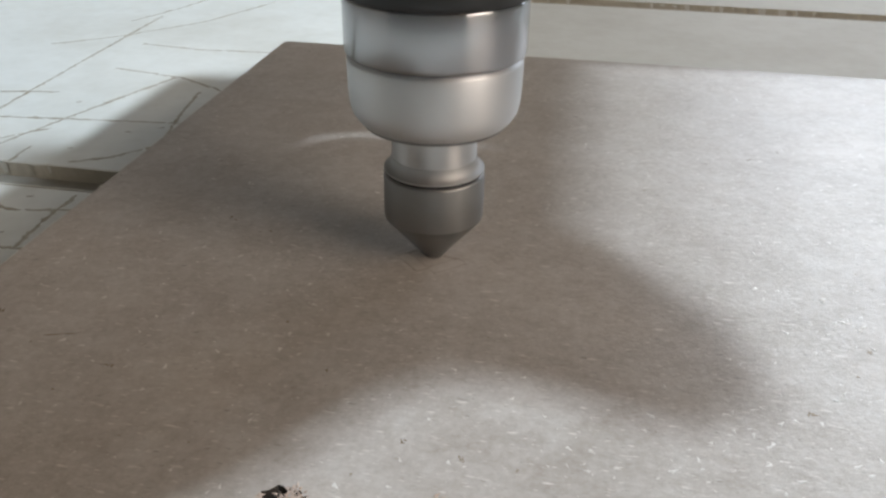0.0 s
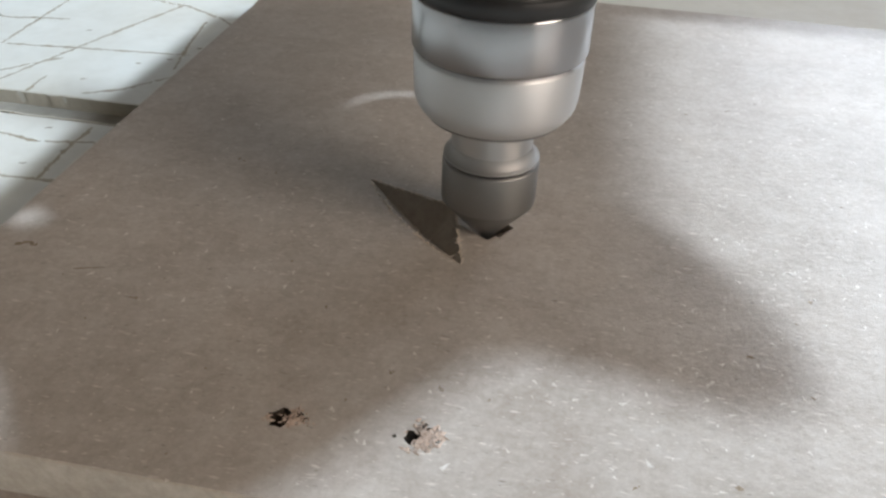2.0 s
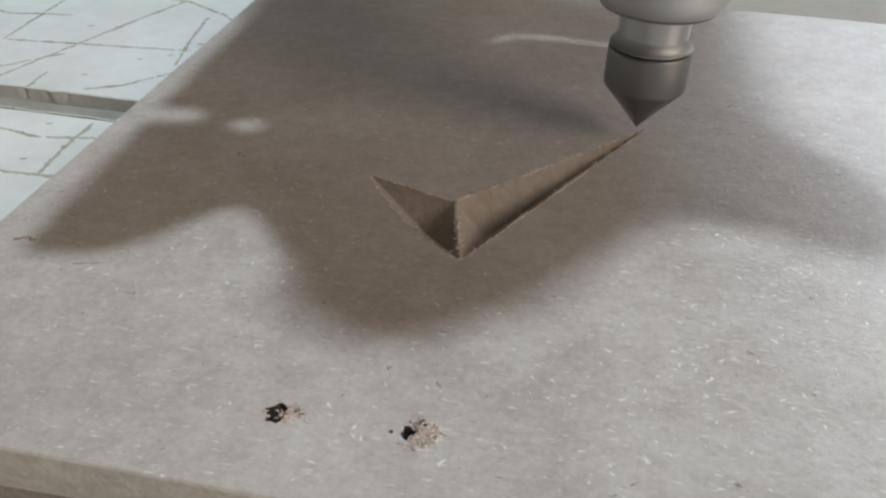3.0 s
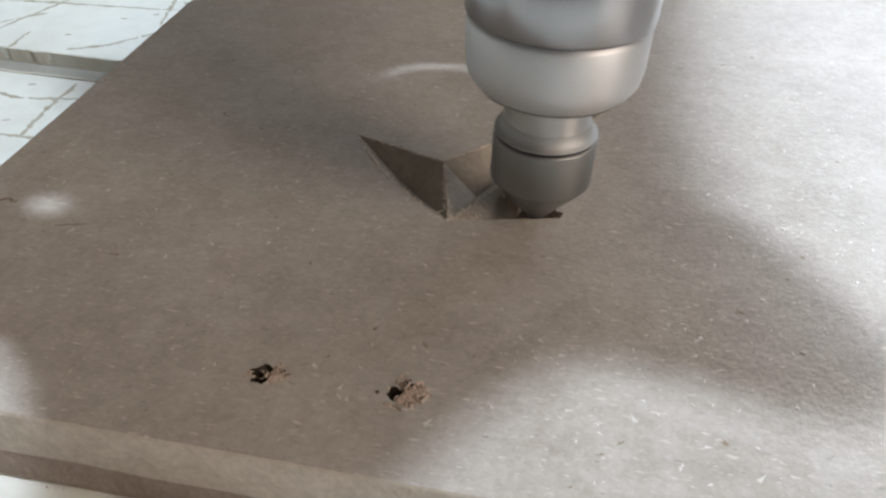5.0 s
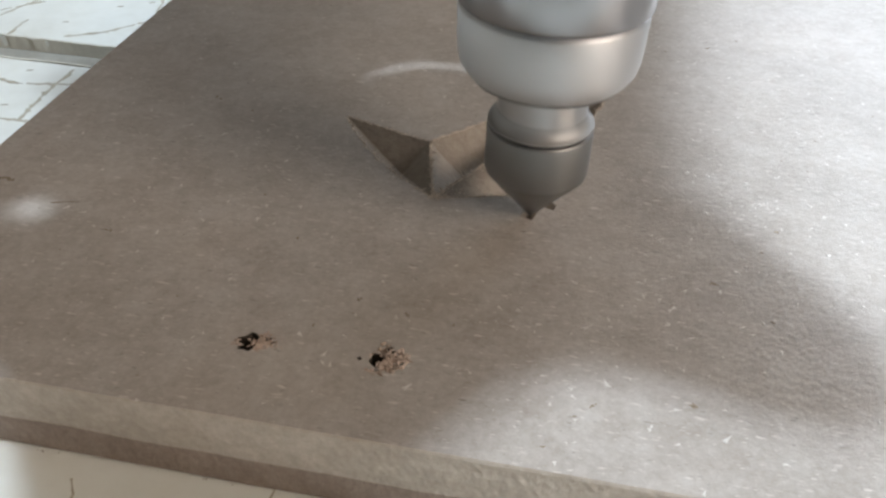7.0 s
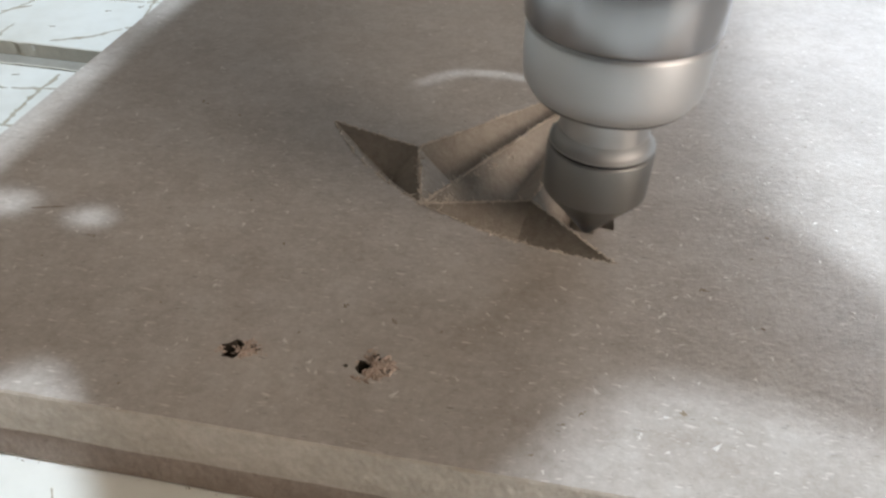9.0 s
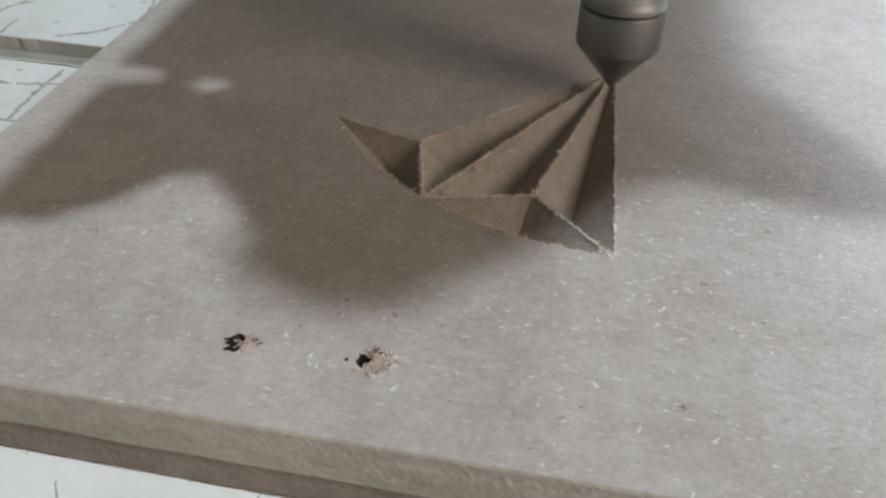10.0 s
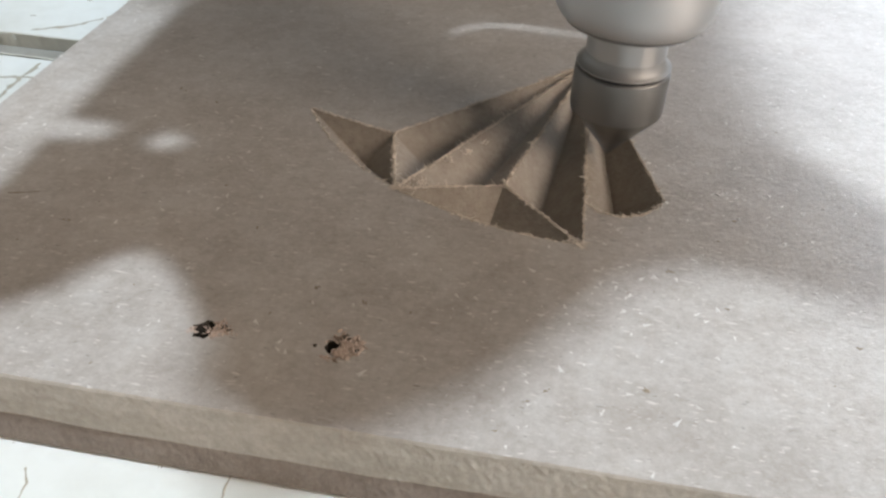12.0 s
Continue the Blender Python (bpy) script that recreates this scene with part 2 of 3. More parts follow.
def box_bm(lo, hi, bevel=0.0):
    bm = bmesh.new()
    bmesh.ops.create_cube(bm, size=1, matrix=Matrix.Translation([(a + b) / 2 for a, b in zip(lo, hi)]) @ Matrix.Diagonal([b - a for a, b in zip(lo, hi)] + [1]))
    if bevel:
        bmesh.ops.bevel(bm, geom=list(bm.edges), offset=bevel, segments=2, affect="EDGES", profile=0.6)
    return bm


def turned(profile, steps=64):
    """A body turned round z from (radius, height) pairs, from the lower end up."""
    bm = bmesh.new()
    rings = []
    for r, z in profile:
        if r < 1e-6:
            rings.append([bm.verts.new((0, 0, z))])
        else:
            rings.append([bm.verts.new((r * math.cos(2 * math.pi * i / steps), r * math.sin(2 * math.pi * i / steps), z)) for i in range(steps)])
    for a, b in zip(rings, rings[1:]):
        for i in range(steps):
            j = (i + 1) % steps
            if len(a) == 1:
                bm.faces.new((a[0], b[j], b[i]))
            elif len(b) == 1:
                bm.faces.new((a[i], a[j], b[0]))
            else:
                bm.faces.new((a[i], a[j], b[j], b[i]))
    # the ends are closed with points of their own, so that the edge stays crisp
    for ring in (rings[0], rings[-1]):
        if len(ring) > 1:
            bm.faces.new([bm.verts.new(v.co) for v in ring])
    return bm


def prism(outline, z0, z1):
    bm = bmesh.new()
    low = [bm.verts.new((x, y, z0)) for x, y in outline]
    high = [bm.verts.new((x, y, z1)) for x, y in outline]
    bm.faces.new(low[::-1])
    bm.faces.new(high)
    for i in range(len(outline)):
        j = (i + 1) % len(outline)
        bm.faces.new((low[i], low[j], high[j], high[i]))
    return bm


# ---- the carved board ----
THICK = 0.0196
WIDE, DEEP = 0.62, 0.271
HUB = Vector((0.1549, 0.1526))
RIM_L, RIM_A, RIM_T = Vector((0.0810, 0.1059)), Vector((0.1117, 0.0729)), Vector((0.1569, 0.0602))
IN_P, IN_N, IN_Q = Vector((0.1058, 0.0979)), Vector((0.1370, 0.0800)), Vector((0.1752, 0.0817))


def bowed(a, b, bulge, steps=8):
    """Points from a to b on a shallow arc that bulges away from the hub (without b)."""
    mid = (a + b) / 2
    out = (mid - HUB).normalized() * bulge
    return [a.lerp(b, i / steps) + out * 4 * (i / steps) * (1 - i / steps) for i in range(steps)]


def straight(a, b, steps):
    return [a.lerp(b, i / steps) for i in range(steps)]


ARC_LA = bowed(RIM_L, RIM_A, 0.0032)
ARC_AT = bowed(RIM_A, RIM_T, 0.0030)
LEFT_Q = HUB.lerp(RIM_T, 0.82)
END_Q = [LEFT_Q] + [Vector(p) for p in ((0.1581, 0.0757), (0.1608, 0.0737), (0.1650, 0.0729), (0.1694, 0.0745), (0.1726, 0.0776))]

# outline, deepest point: each pocket is cut with a right-angled V cutter
POCKETS = [
    ("rim_pocket", ARC_LA + straight(RIM_A, IN_P, 4) + straight(IN_P, RIM_L, 6), (0.00, 1.65)),
    ("ray_pocket", straight(HUB, IN_P, 12) + straight(IN_P, RIM_A, 4) + straight(RIM_A, HUB, 14), (1.6, 3.0)),
    ("ray_pocket", straight(HUB, RIM_A, 14) + straight(RIM_A, IN_N, 4) + straight(IN_N, HUB, 12), (4.1, 5.75)),
    ("rim_pocket", ARC_AT + straight(RIM_T, IN_N, 5) + straight(IN_N, RIM_A, 4), (6.7, 8.4)),
    ("ray_pocket", straight(HUB, IN_N, 12) + straight(IN_N, RIM_T, 5) + straight(RIM_T, HUB, 14), (8.4, 9.9)),
    ("ray_pocket", straight(HUB, LEFT_Q, 12) + END_Q + straight(IN_Q, HUB, 12), (11.2, 11.85)),
]


def deepest(outline):
    """The point inside that is farthest from the outline, and how far."""
    xs, ys = [p.x for p in outline], [p.y for p in outline]
    best = (0.0, None)

    def clear(p):
        inside, d = False, 1.0
        for a, b in zip(outline, outline[1:] + outline[:1]):
            e = b - a
            d = min(d, (p - a - e * max(0.0, min(1.0, (p - a).dot(e) / max(e.dot(e), 1e-12)))).length)
            if (a.y > p.y) != (b.y > p.y) and p.x < a.x + (p.y - a.y) / (b.y - a.y) * e.x:
                inside = not inside
        return d if inside else -d

    for i in range(60):
        for j in range(60):
            p = Vector((min(xs) + (max(xs) - min(xs)) * i / 59, min(ys) + (max(ys) - min(ys)) * j / 59))
            d = clear(p)
            if d > best[0]:
                best = (d, p)
    return best[1], best[0]


board = empty("fibreboard_panel", "grey-brown fibreboard panel with V-carved rosette, on white bed", "wood panel")

# two torn screw holes, and a small dent


def ragged(cx, cy, rx, ry, n, seed):
    r = random.Random(seed)
    return [Vector((cx + rx * k * math.cos(a), cy + ry * k * math.sin(a))) for a, k in ((2 * math.pi * i / n, r.uniform(0.75, 1.2)) for i in range(n))]


HOLE_1 = ragged(0.0869, 0.0181, 0.0023, 0.0024, 15, 3)
HOLE_2 = ragged(0.1124, 0.0186, 0.0020, 0.0021, 15, 8)

rim = ARC_LA + ARC_AT + straight(RIM_T, LEFT_Q, 3) + END_Q + straight(IN_Q, HUB, 12) + straight(HUB, IN_P, 12) + straight(IN_P, RIM_L, 6)


def board_face():
    bm = bmesh.new()
    edges = []
    outer = [Vector((0, 0)), Vector((WIDE, 0)), Vector((WIDE, DEEP)), Vector((0, DEEP))]
    for loop in (outer, rim, HOLE_1, HOLE_2):
        vs = [bm.verts.new((p.x, p.y, 0)) for p in loop]
        edges += [bm.edges.new((vs[i], vs[(i + 1) % len(vs)])) for i in range(len(vs))]
    bmesh.ops.triangle_fill(bm, use_beauty=True, use_dissolve=False, edges=edges)
    return bm


top = part("carved_face", board_face(), FACE, board)


def flip_up(ob):
    me = ob.data
    if me.polygons and sum(p.normal.z * p.area for p in me.polygons) < 0:
        me.flip_normals()


flip_up(top)


def core(levels, close):
    """The four sides and the underside, with a soft, slightly uneven upper edge."""
    bm = bmesh.new()
    n = 620
    pts = [Vector((WIDE * i / n, 0)) for i in range(n)] + [Vector((WIDE, DEEP * i / 60)) for i in range(60)] + [Vector((WIDE * (1 - i / 60), DEEP)) for i in range(60)] + [Vector((0, DEEP * (1 - i / 60))) for i in range(60)]
    rows = []
    for z, inset in levels:
        row = []
        for p in pts:
            rough = 0.00007 + 0.00008 * min(1.0, max(0.0, (p.x - 0.09) / 0.05))
            w = (noise.noise((p.x * 160, p.y * 160, z * 300)) + noise.noise((p.x * 900, p.y * 900, z * 1100))) * rough if z < 0 else 0
            dx = -1 if p.x < 1e-9 else (1 if p.x > WIDE - 1e-9 else 0)
            dy = -1 if p.y < 1e-9 else (1 if p.y > DEEP - 1e-9 else 0)
            dip = noise.noise((p.x * 45, p.y * 45, 7.0)) * 0.0009 if abs(z + 0.0112) < 1e-6 else 0
            row.append(bm.verts.new((p.x + dx * (w - inset), p.y + dy * (w - inset), z + dip)))
        rows.append(row)
    for a, b in zip(rows, rows[1:]):
        for i in range(len(pts)):
            j = (i + 1) % len(pts)
            bm.faces.new((a[i], a[j], b[j], b[i]))
    if close:
        bm.faces.new(rows[-1])
    return bm


part("sawn_edge", core(((0.0, 0.0), (-0.0006, -0.0003), (-0.0018, -0.0003), (-0.0030, -0.0003), (-0.0042, -0.0004), (-0.0054, -0.0004), (-0.0066, -0.0004), (-0.0078, -0.0003), (-0.0090, -0.0003), (-0.0102, -0.0002), (-0.0112, -0.0002), (-0.0116, 0.0014)), False), EDGE, board, "rough sawn fibreboard edge")
part("lower_band", core(((-0.0105, 0.0006), (-0.0117, 0.0001), (-0.0150, 0.0), (-THICK + 0.0005, 0.0001), (-THICK, 0.0006)), True), EDGE_LOW, board, "darker, redder lower band of the panel's side")


def well(outline, depth, seed):
    r = random.Random(seed)
    bm = bmesh.new()
    rings = []
    c = sum(outline, Vector((0, 0))) / len(outline)
    for k in range(5):
        rings.append([bm.verts.new((*(c + (p - c) * (1.0 - 0.06 * k + (r.uniform(-0.1, 0.1) if k else 0))), -depth * k / 4)) for p in outline])
    for a, b in zip(rings, rings[1:]):
        for i in range(len(outline)):
            j = (i + 1) % len(outline)
            bm.faces.new((a[i], a[j], b[j], b[i]))
    bm.faces.new(rings[-1])
    return bm


# the depth's darkness is put into the wall colour of both holes
part("screw_hole", well(HOLE_1, 0.016, 1), HOLE_SHADE, board, "ragged torn screw hole")
part("screw_hole", well(HOLE_2, 0.016, 2), HOLE_SHADE, board, "ragged torn screw hole")


def pocket_mesh(outline, low, depth, seed):
    """The walls fall from the outline to the deepest point, in rows, with faint tool marks."""
    r = random.Random(seed)
    bm = bmesh.new()
    steps = 7
    rings = []
    for k in range(steps):
        f = k / steps
        ring = []
        for p in outline:
            q = p.lerp(low, f)
            ring.append(bm.verts.new((q.x, q.y, -depth * f + (r.uniform(-1, 1) * 0.00006 if k else 0))))
        rings.append(ring)
    tip = bm.verts.new((low.x, low.y, -depth))
    n = len(outline)
    for a, b in zip(rings, rings[1:]):
        for i in range(n):
            bm.faces.new((a[i], a[(i + 1) % n], b[(i + 1) % n], b[i]))
    for i in range(n):
        bm.faces.new((rings[-1][i], rings[-1][(i + 1) % n], tip))
    return bm


def clip_band(outline, axis, lo, hi):
    """The stretch of a convex outline between two lines across axis."""
    def cut(points, bound, keep_above):
        out = []
        for a, b in zip(points, points[1:] + points[:1]):
            da, db = a.dot(axis) - bound, b.dot(axis) - bound
            if not keep_above:
                da, db = -da, -db
            if da >= 0:
                out.append(a)
            if (da > 0) != (db > 0) and abs(da - db) > 1e-12:
                out.append(a.lerp(b, da / (da - db)))
        return out
    pts = cut(outline, lo, True)
    return cut(pts, hi, False) if len(pts) > 2 else []


CELL = 0.0030
WASTE = []
for number, (name, outline, (since, until)) in enumerate(POCKETS):
    low, depth = deepest(outline)
    part(name, pocket_mesh(outline, low, depth, number), CUT, board, "freshly cut V-shaped pocket wall")
    axis = ((HUB - low) if name == "ray_pocket" else (RIM_A - RIM_L if number == 0 else RIM_T - RIM_A)).normalized()
    side = Vector((-axis.y, axis.x))
    along, over = [p.dot(axis) for p in outline], [p.dot(side) for p in outline]
    for i in range(math.ceil((max(along) - min(along)) / CELL)):
        band = clip_band(outline, axis, min(along) + i * CELL, min(along) + (i + 1) * CELL)
        for j in range(math.ceil((max(over) - min(over)) / CELL) if band else 0):
            clean = []
            for p in clip_band(band, side, min(over) + j * CELL, min(over) + (j + 1) * CELL):
                if not clean or (p - clean[-1]).length > 1e-5:
                    clean.append(p)
            if len(clean) > 2 and (clean[0] - clean[-1]).length < 1e-5:
                clean.pop()
            if len(clean) < 3:
                continue
            crumb = part("waste_piece", prism([Vector((p.x, p.y)) for p in clean], -0.0056, 0.0), FACE, board)
            crumb.data.materials.append(CUT)
            for f in crumb.data.polygons:
                f.material_index = 0 if f.normal.z > 0.9 else 1
            WASTE.append((crumb, sum(clean, Vector((0, 0))) / len(clean), depth, since, until))

# ---- spindle with collet nut and V cutter, origin at the cutter's tip ----
spindle = empty("router_spindle", "steel router spindle with collet nut and V cutter", "router spindle")
cutter = part("cutter_body", turned([(0.01142, 0.01396), (0.01152, 0.01435), (0.01152, 0.02412), (0.01142, 0.02451), (0.01113, 0.02480), (0.01045, 0.02490)]), STEEL_CUTTER, spindle, "dark grey ground steel cutter body", True)
part("cutter_cone", turned([(0.00000, 0.00000), (0.00566, 0.00693), (0.01133, 0.01367), (0.01142, 0.01406)]), STEEL_SWEEP, cutter, "spinning V-shaped cutting tip, half see-through with speed", True)
part("cutter_core", turned([(0.00000, 0.00020), (0.00293, 0.00469), (0.00586, 0.00928), (0.00928, 0.01328), (0.01055, 0.01445)], 24), STEEL_CUTTER, cutter, "ground steel core of the cutting tip", True)
# the groove's shade is put into the ring's black colour
part("groove_ring", turned([(0.01094, 0.02480), (0.01094, 0.02578)]), BLACK, cutter, "groove ring, coloured black for its shade")
part("neck_flare", turned([(0.01094, 0.02558), (0.01142, 0.02558), (0.01142, 0.02583), (0.01140, 0.02592), (0.01133, 0.02597), (0.01094, 0.02617), (0.01045, 0.02656), (0.01006, 0.02714), (0.00976, 0.02793), (0.00967, 0.02871)]), STEEL_FLARE, cutter, "satin flared collar", True)
part("cutter_neck", turned([(0.00957, 0.02800), (0.00957, 0.02815), (0.00957, 0.03880), (0.00957, 0.03900)]), STEEL_NECK, cutter, "turned bright steel shank", True)
nut = part("collet_nut", turned([(0.01498, 0.03742), (0.01620, 0.03751), (0.01715, 0.03845), (0.01809, 0.03994), (0.01857, 0.04217), (0.01875, 0.04534), (0.01885, 0.05112), (0.01865, 0.05159), (0.01809, 0.05195)], 96), SATIN_NUT, spindle, "satin steel collet nut", True)
part("nut_lip", turned([(0.01006, 0.03677), (0.01498, 0.03649), (0.01574, 0.03677), (0.01602, 0.03733), (0.01555, 0.03771)]), STEEL_CUTTER, nut, "dark collet lip")
part("nut_collar", turned([(0.01809, 0.05186), (0.01865, 0.05227), (0.01903, 0.05259), (0.01932, 0.05323), (0.01941, 0.06393), (0.01922, 0.06449), (0.01865, 0.06459)], 96), STEEL_NUT, nut, "brushed steel upper collar", True)
part("seal_ring", turned([(0.01394, 0.06441), (0.01941, 0.06449), (0.01970, 0.06478), (0.01970, 0.06791), (0.01932, 0.06830), (0.01394, 0.06839)]), BLACK, spindle, "black rubber seal ring", True)
part("spindle_shaft", turned([(0.01479, 0.06820), (0.01498, 0.06859), (0.01498, 0.10857)]), STEEL_SHAFT, spindle, "polished spindle shaft", True)
# unseen motor, slimmed to keep its shadow off the arc of light and bed
part("motor_body", turned([(0.0220, 0.1060), (0.0270, 0.1070), (0.0280, 0.1100), (0.0280, 0.3000), (0.0265, 0.3020), (0.0090, 0.3024), (0.0090, 0.4396), (0.0060, 0.4398)], 96), ALUMINIUM, spindle, "cylindrical spindle motor body", True)

# unseen plates, outlined so their shadows and gaps give the wanted light
LEFT_SHADE_EDGE = [(-0.0247, 0.0209), (-0.0247, 0.1469), (-0.0978, 0.145), (-0.0998, 0.0334), (-0.0983, -0.0354), (-0.0834, -0.0358), (-0.0834, -0.0426), (-0.0974, -0.0455), (-0.0959, -0.0887), (-0.0935, -0.1099), (-0.0781, -0.108), (-0.0671, -0.0974), (-0.0613, -0.0873), (-0.0555, -0.082), (-0.0497, -0.0839), (-0.043, -0.0907), (-0.0305, -0.1051), (-0.019, -0.1157), (-0.0103, -0.0916), (-0.0094, 0.0151)]
LIGHT_SPOT = [(-0.0685 + 0.0047 * math.cos(a * math.pi / 6), -0.0406 + 0.0034 * math.sin(a * math.pi / 6)) for a in range(12)]
TONGUE_SHADE_EDGE = [(0.0879, 0.0057), (0.0161, 0.0057), (0.0003, -0.1052), (0.0003, -0.1266), (0.0171, -0.136), (0.032, -0.1322), (0.0459, -0.1201), (0.0562, -0.1089), (0.0655, -0.094), (0.0739, -0.0819), (0.0832, -0.0763), (0.099, -0.0773), (0.1121, -0.081), (0.1251, -0.0829), (0.1363, -0.0773), (0.1391, -0.0661), (0.1326, -0.0493), (0.1214, -0.0335), (0.1112, -0.0214), (0.1009, -0.0111), (0.0897, -0.0018)]
# this plate is added for its curved gap, which throws an arc of light
ARC_MASK_EDGE = [(-0.0493, 0.0163), (0.0537, 0.0163), (0.0557, 0.0397), (0.0528, 0.0688), (0.0537, 0.0941), (-0.0493, 0.0941)]
ARC_MASK_GAP = [(-0.0252, 0.0398), (-0.0228, 0.0459), (-0.019, 0.0517), (-0.0128, 0.056), (-0.0047, 0.0575), (0.0042, 0.0572), (0.0188, 0.0559), (0.0344, 0.0551), (0.0422, 0.0547), (0.0499, 0.053), (0.0498, 0.0519), (0.0419, 0.0518), (0.0342, 0.0524), (0.0187, 0.0535), (0.0041, 0.0547), (-0.0045, 0.0548), (-0.0119, 0.0535), (-0.0174, 0.05), (-0.0214, 0.045), (-0.0247, 0.0395)]
SOFT_SHADE_EDGE = [(0.1675, 0.0921), (0.3413, 0.0947), (0.3587, 0.4363), (0.1553, 0.4337), (0.1388, 0.0973), (0.0675, 0.0956), (0.0675, 0.0278), (0.1379, 0.0243), (0.1396, -0.0052), (0.1396, -0.0313), (0.1153, -0.0356), (0.1153, -0.0661), (0.1414, -0.0678), (0.164, -0.0678), (0.1701, -0.0574), (0.1692, -0.04), (0.1675, -0.0052)]


def plate(loops, z, thick):
    """A flat plate, level at height z, with an outline and holes."""
    bm = bmesh.new()
    links = []
    for loop in loops:
        ring = [bm.verts.new((x, y, z)) for x, y in loop]
        links += [bm.edges.new((ring[k], ring[(k + 1) % len(ring)])) for k in range(len(ring))]
    bmesh.ops.triangle_fill(bm, use_beauty=True, use_dissolve=False, edges=links)
    grown = bmesh.ops.extrude_face_region(bm, geom=list(bm.faces))
    for v in grown["geom"]:
        if isinstance(v, bmesh.types.BMVert):
            v.co.z += thick
    return bm


# added to shade the board and bed; none of these plates is in view
part("left_shade_plate", plate((LEFT_SHADE_EDGE, LIGHT_SPOT), 0.129, 0.002), GANTRY, spindle, "unseen plate outlined to cast the left shadow, slotted for light spots")
part("arc_mask_plate", plate((ARC_MASK_EDGE, ARC_MASK_GAP), 0.095, 0.001), GANTRY, spindle, "unseen plate whose curved gap throws an arc of light")
part("tongue_shade_plate", plate((TONGUE_SHADE_EDGE,), 0.23, 0.008), GANTRY, spindle, "unseen plate outlined to cast the middle shadow and its tongue")
# added to block light from the window ahead
part("window_block_plate", box_bm((0.065, 0.125, 0.222), (0.200, 0.500, 0.230), 0.001), GANTRY, spindle, "unseen plate that blocks light from the window ahead")
part("soft_shade_plate", plate((SOFT_SHADE_EDGE,), 0.44, 0.008), GANTRY, spindle, "unseen high plate outlined to cast the soft right shadow")
part("added_back_plate", box_bm((-0.040, 0.10, 0.135), (0.035, 0.12, 0.28), 0.002), GANTRY, spindle, "added upright plate behind the motor, out of view")

def ribbon_wall(y):
    """The rough sawn side of a bed board along a slot."""
    bm = bmesh.new()
    last = None
    for k in range(400):
        x = -0.35 + k * 0.0025
        w = noise.noise((x * 220, y * 30, 2.0)) * 0.0007
        row = [bm.verts.new((x, y + w * f, BED_TOP + dz)) for f, dz in ((1.0, 0.0001), (1.4, -0.0004), (0.3, -0.006), (0.0, -0.0120))]
        if last:
            for m in range(3):
                bm.faces.new((last[m], row[m], row[m + 1], last[m + 1]))
        last = row
    geo = bmesh.ops.extrude_face_region(bm, geom=list(bm.faces))
    for v in geo["geom"]:
        if isinstance(v, bmesh.types.BMVert):
            v.co.y += 0.0009
    return bm


# ---- machine bed: white boards with aluminium slots between ----
BED_TOP = -THICK - 0.0004
bed = empty("machine_bed", "white scored router bed with aluminium clamping slots", "router bed", kind="structure")
SLOTS = [-0.157, 0.1519, 0.459]
SLOT_WIDE = 0.0167
edges = [-0.46] + [y + e for y in SLOTS for e in (0, SLOT_WIDE)] + [0.76]
for y0, y1 in zip(edges[::2], edges[1::2]):
    b = part("bed_board", box_bm((-0.9, y0, BED_TOP - 0.012), (1.1, y1, BED_TOP), 0.0006), LAMINATE, bed, "white laminated bed board")
for y in SLOTS:
    part("clamping_slot", box_bm((-0.9, y + 0.0005, BED_TOP - 0.0200), (1.1, y + SLOT_WIDE - 0.0005, BED_TOP - 0.0048), 0.0004), SLOT_GREY, bed, "dull aluminium clamping slot")
for y in [e for slot in SLOTS for e in (slot + 0.0002, slot + SLOT_WIDE - 0.0002)]:
    part("slot_lip", ribbon_wall(y), LIP, bed, "raw pale cut edge of the bed board")
part("bed_frame", box_bm((-0.9, -0.46, BED_TOP - 0.10), (1.1, 0.76, BED_TOP - 0.0202)), GANTRY, bed, "steel bed frame")
for x in (-0.85, 1.01):
    for y in (-0.42, 0.68):
        part("bed_leg", box_bm((x, y, -0.92), (x + 0.06, y + 0.06, BED_TOP - 0.10), 0.003), GANTRY, bed, "square steel bed leg")

# ---- the workshop round it ----
def pierced(lo, hi, axis, hole):
    """A wall or ceiling slab with one opening through it; hole: the opening's low and high corners in the two other axes."""
    u, v = [k for k in range(3) if k != axis]
    bm = bmesh.new()
    spans = ((lo[u], hole[0], lo[v], hi[v]), (hole[2], hi[u], lo[v], hi[v]), (hole[0], hole[2], lo[v], hole[1]), (hole[0], hole[2], hole[3], hi[v]))
    for u0, u1, v0, v1 in spans:
        a, b = list(lo), list(hi)
        a[u], b[u], a[v], b[v] = u0, u1, v0, v1
        bmesh.ops.create_cube(bm, size=1, matrix=Matrix.Translation([(m + n) / 2 for m, n in zip(a, b)]) @ Matrix.Diagonal([n - m for m, n in zip(a, b)] + [1]))
    bmesh.ops.remove_doubles(bm, verts=bm.verts, dist=1e-5)
    return bm


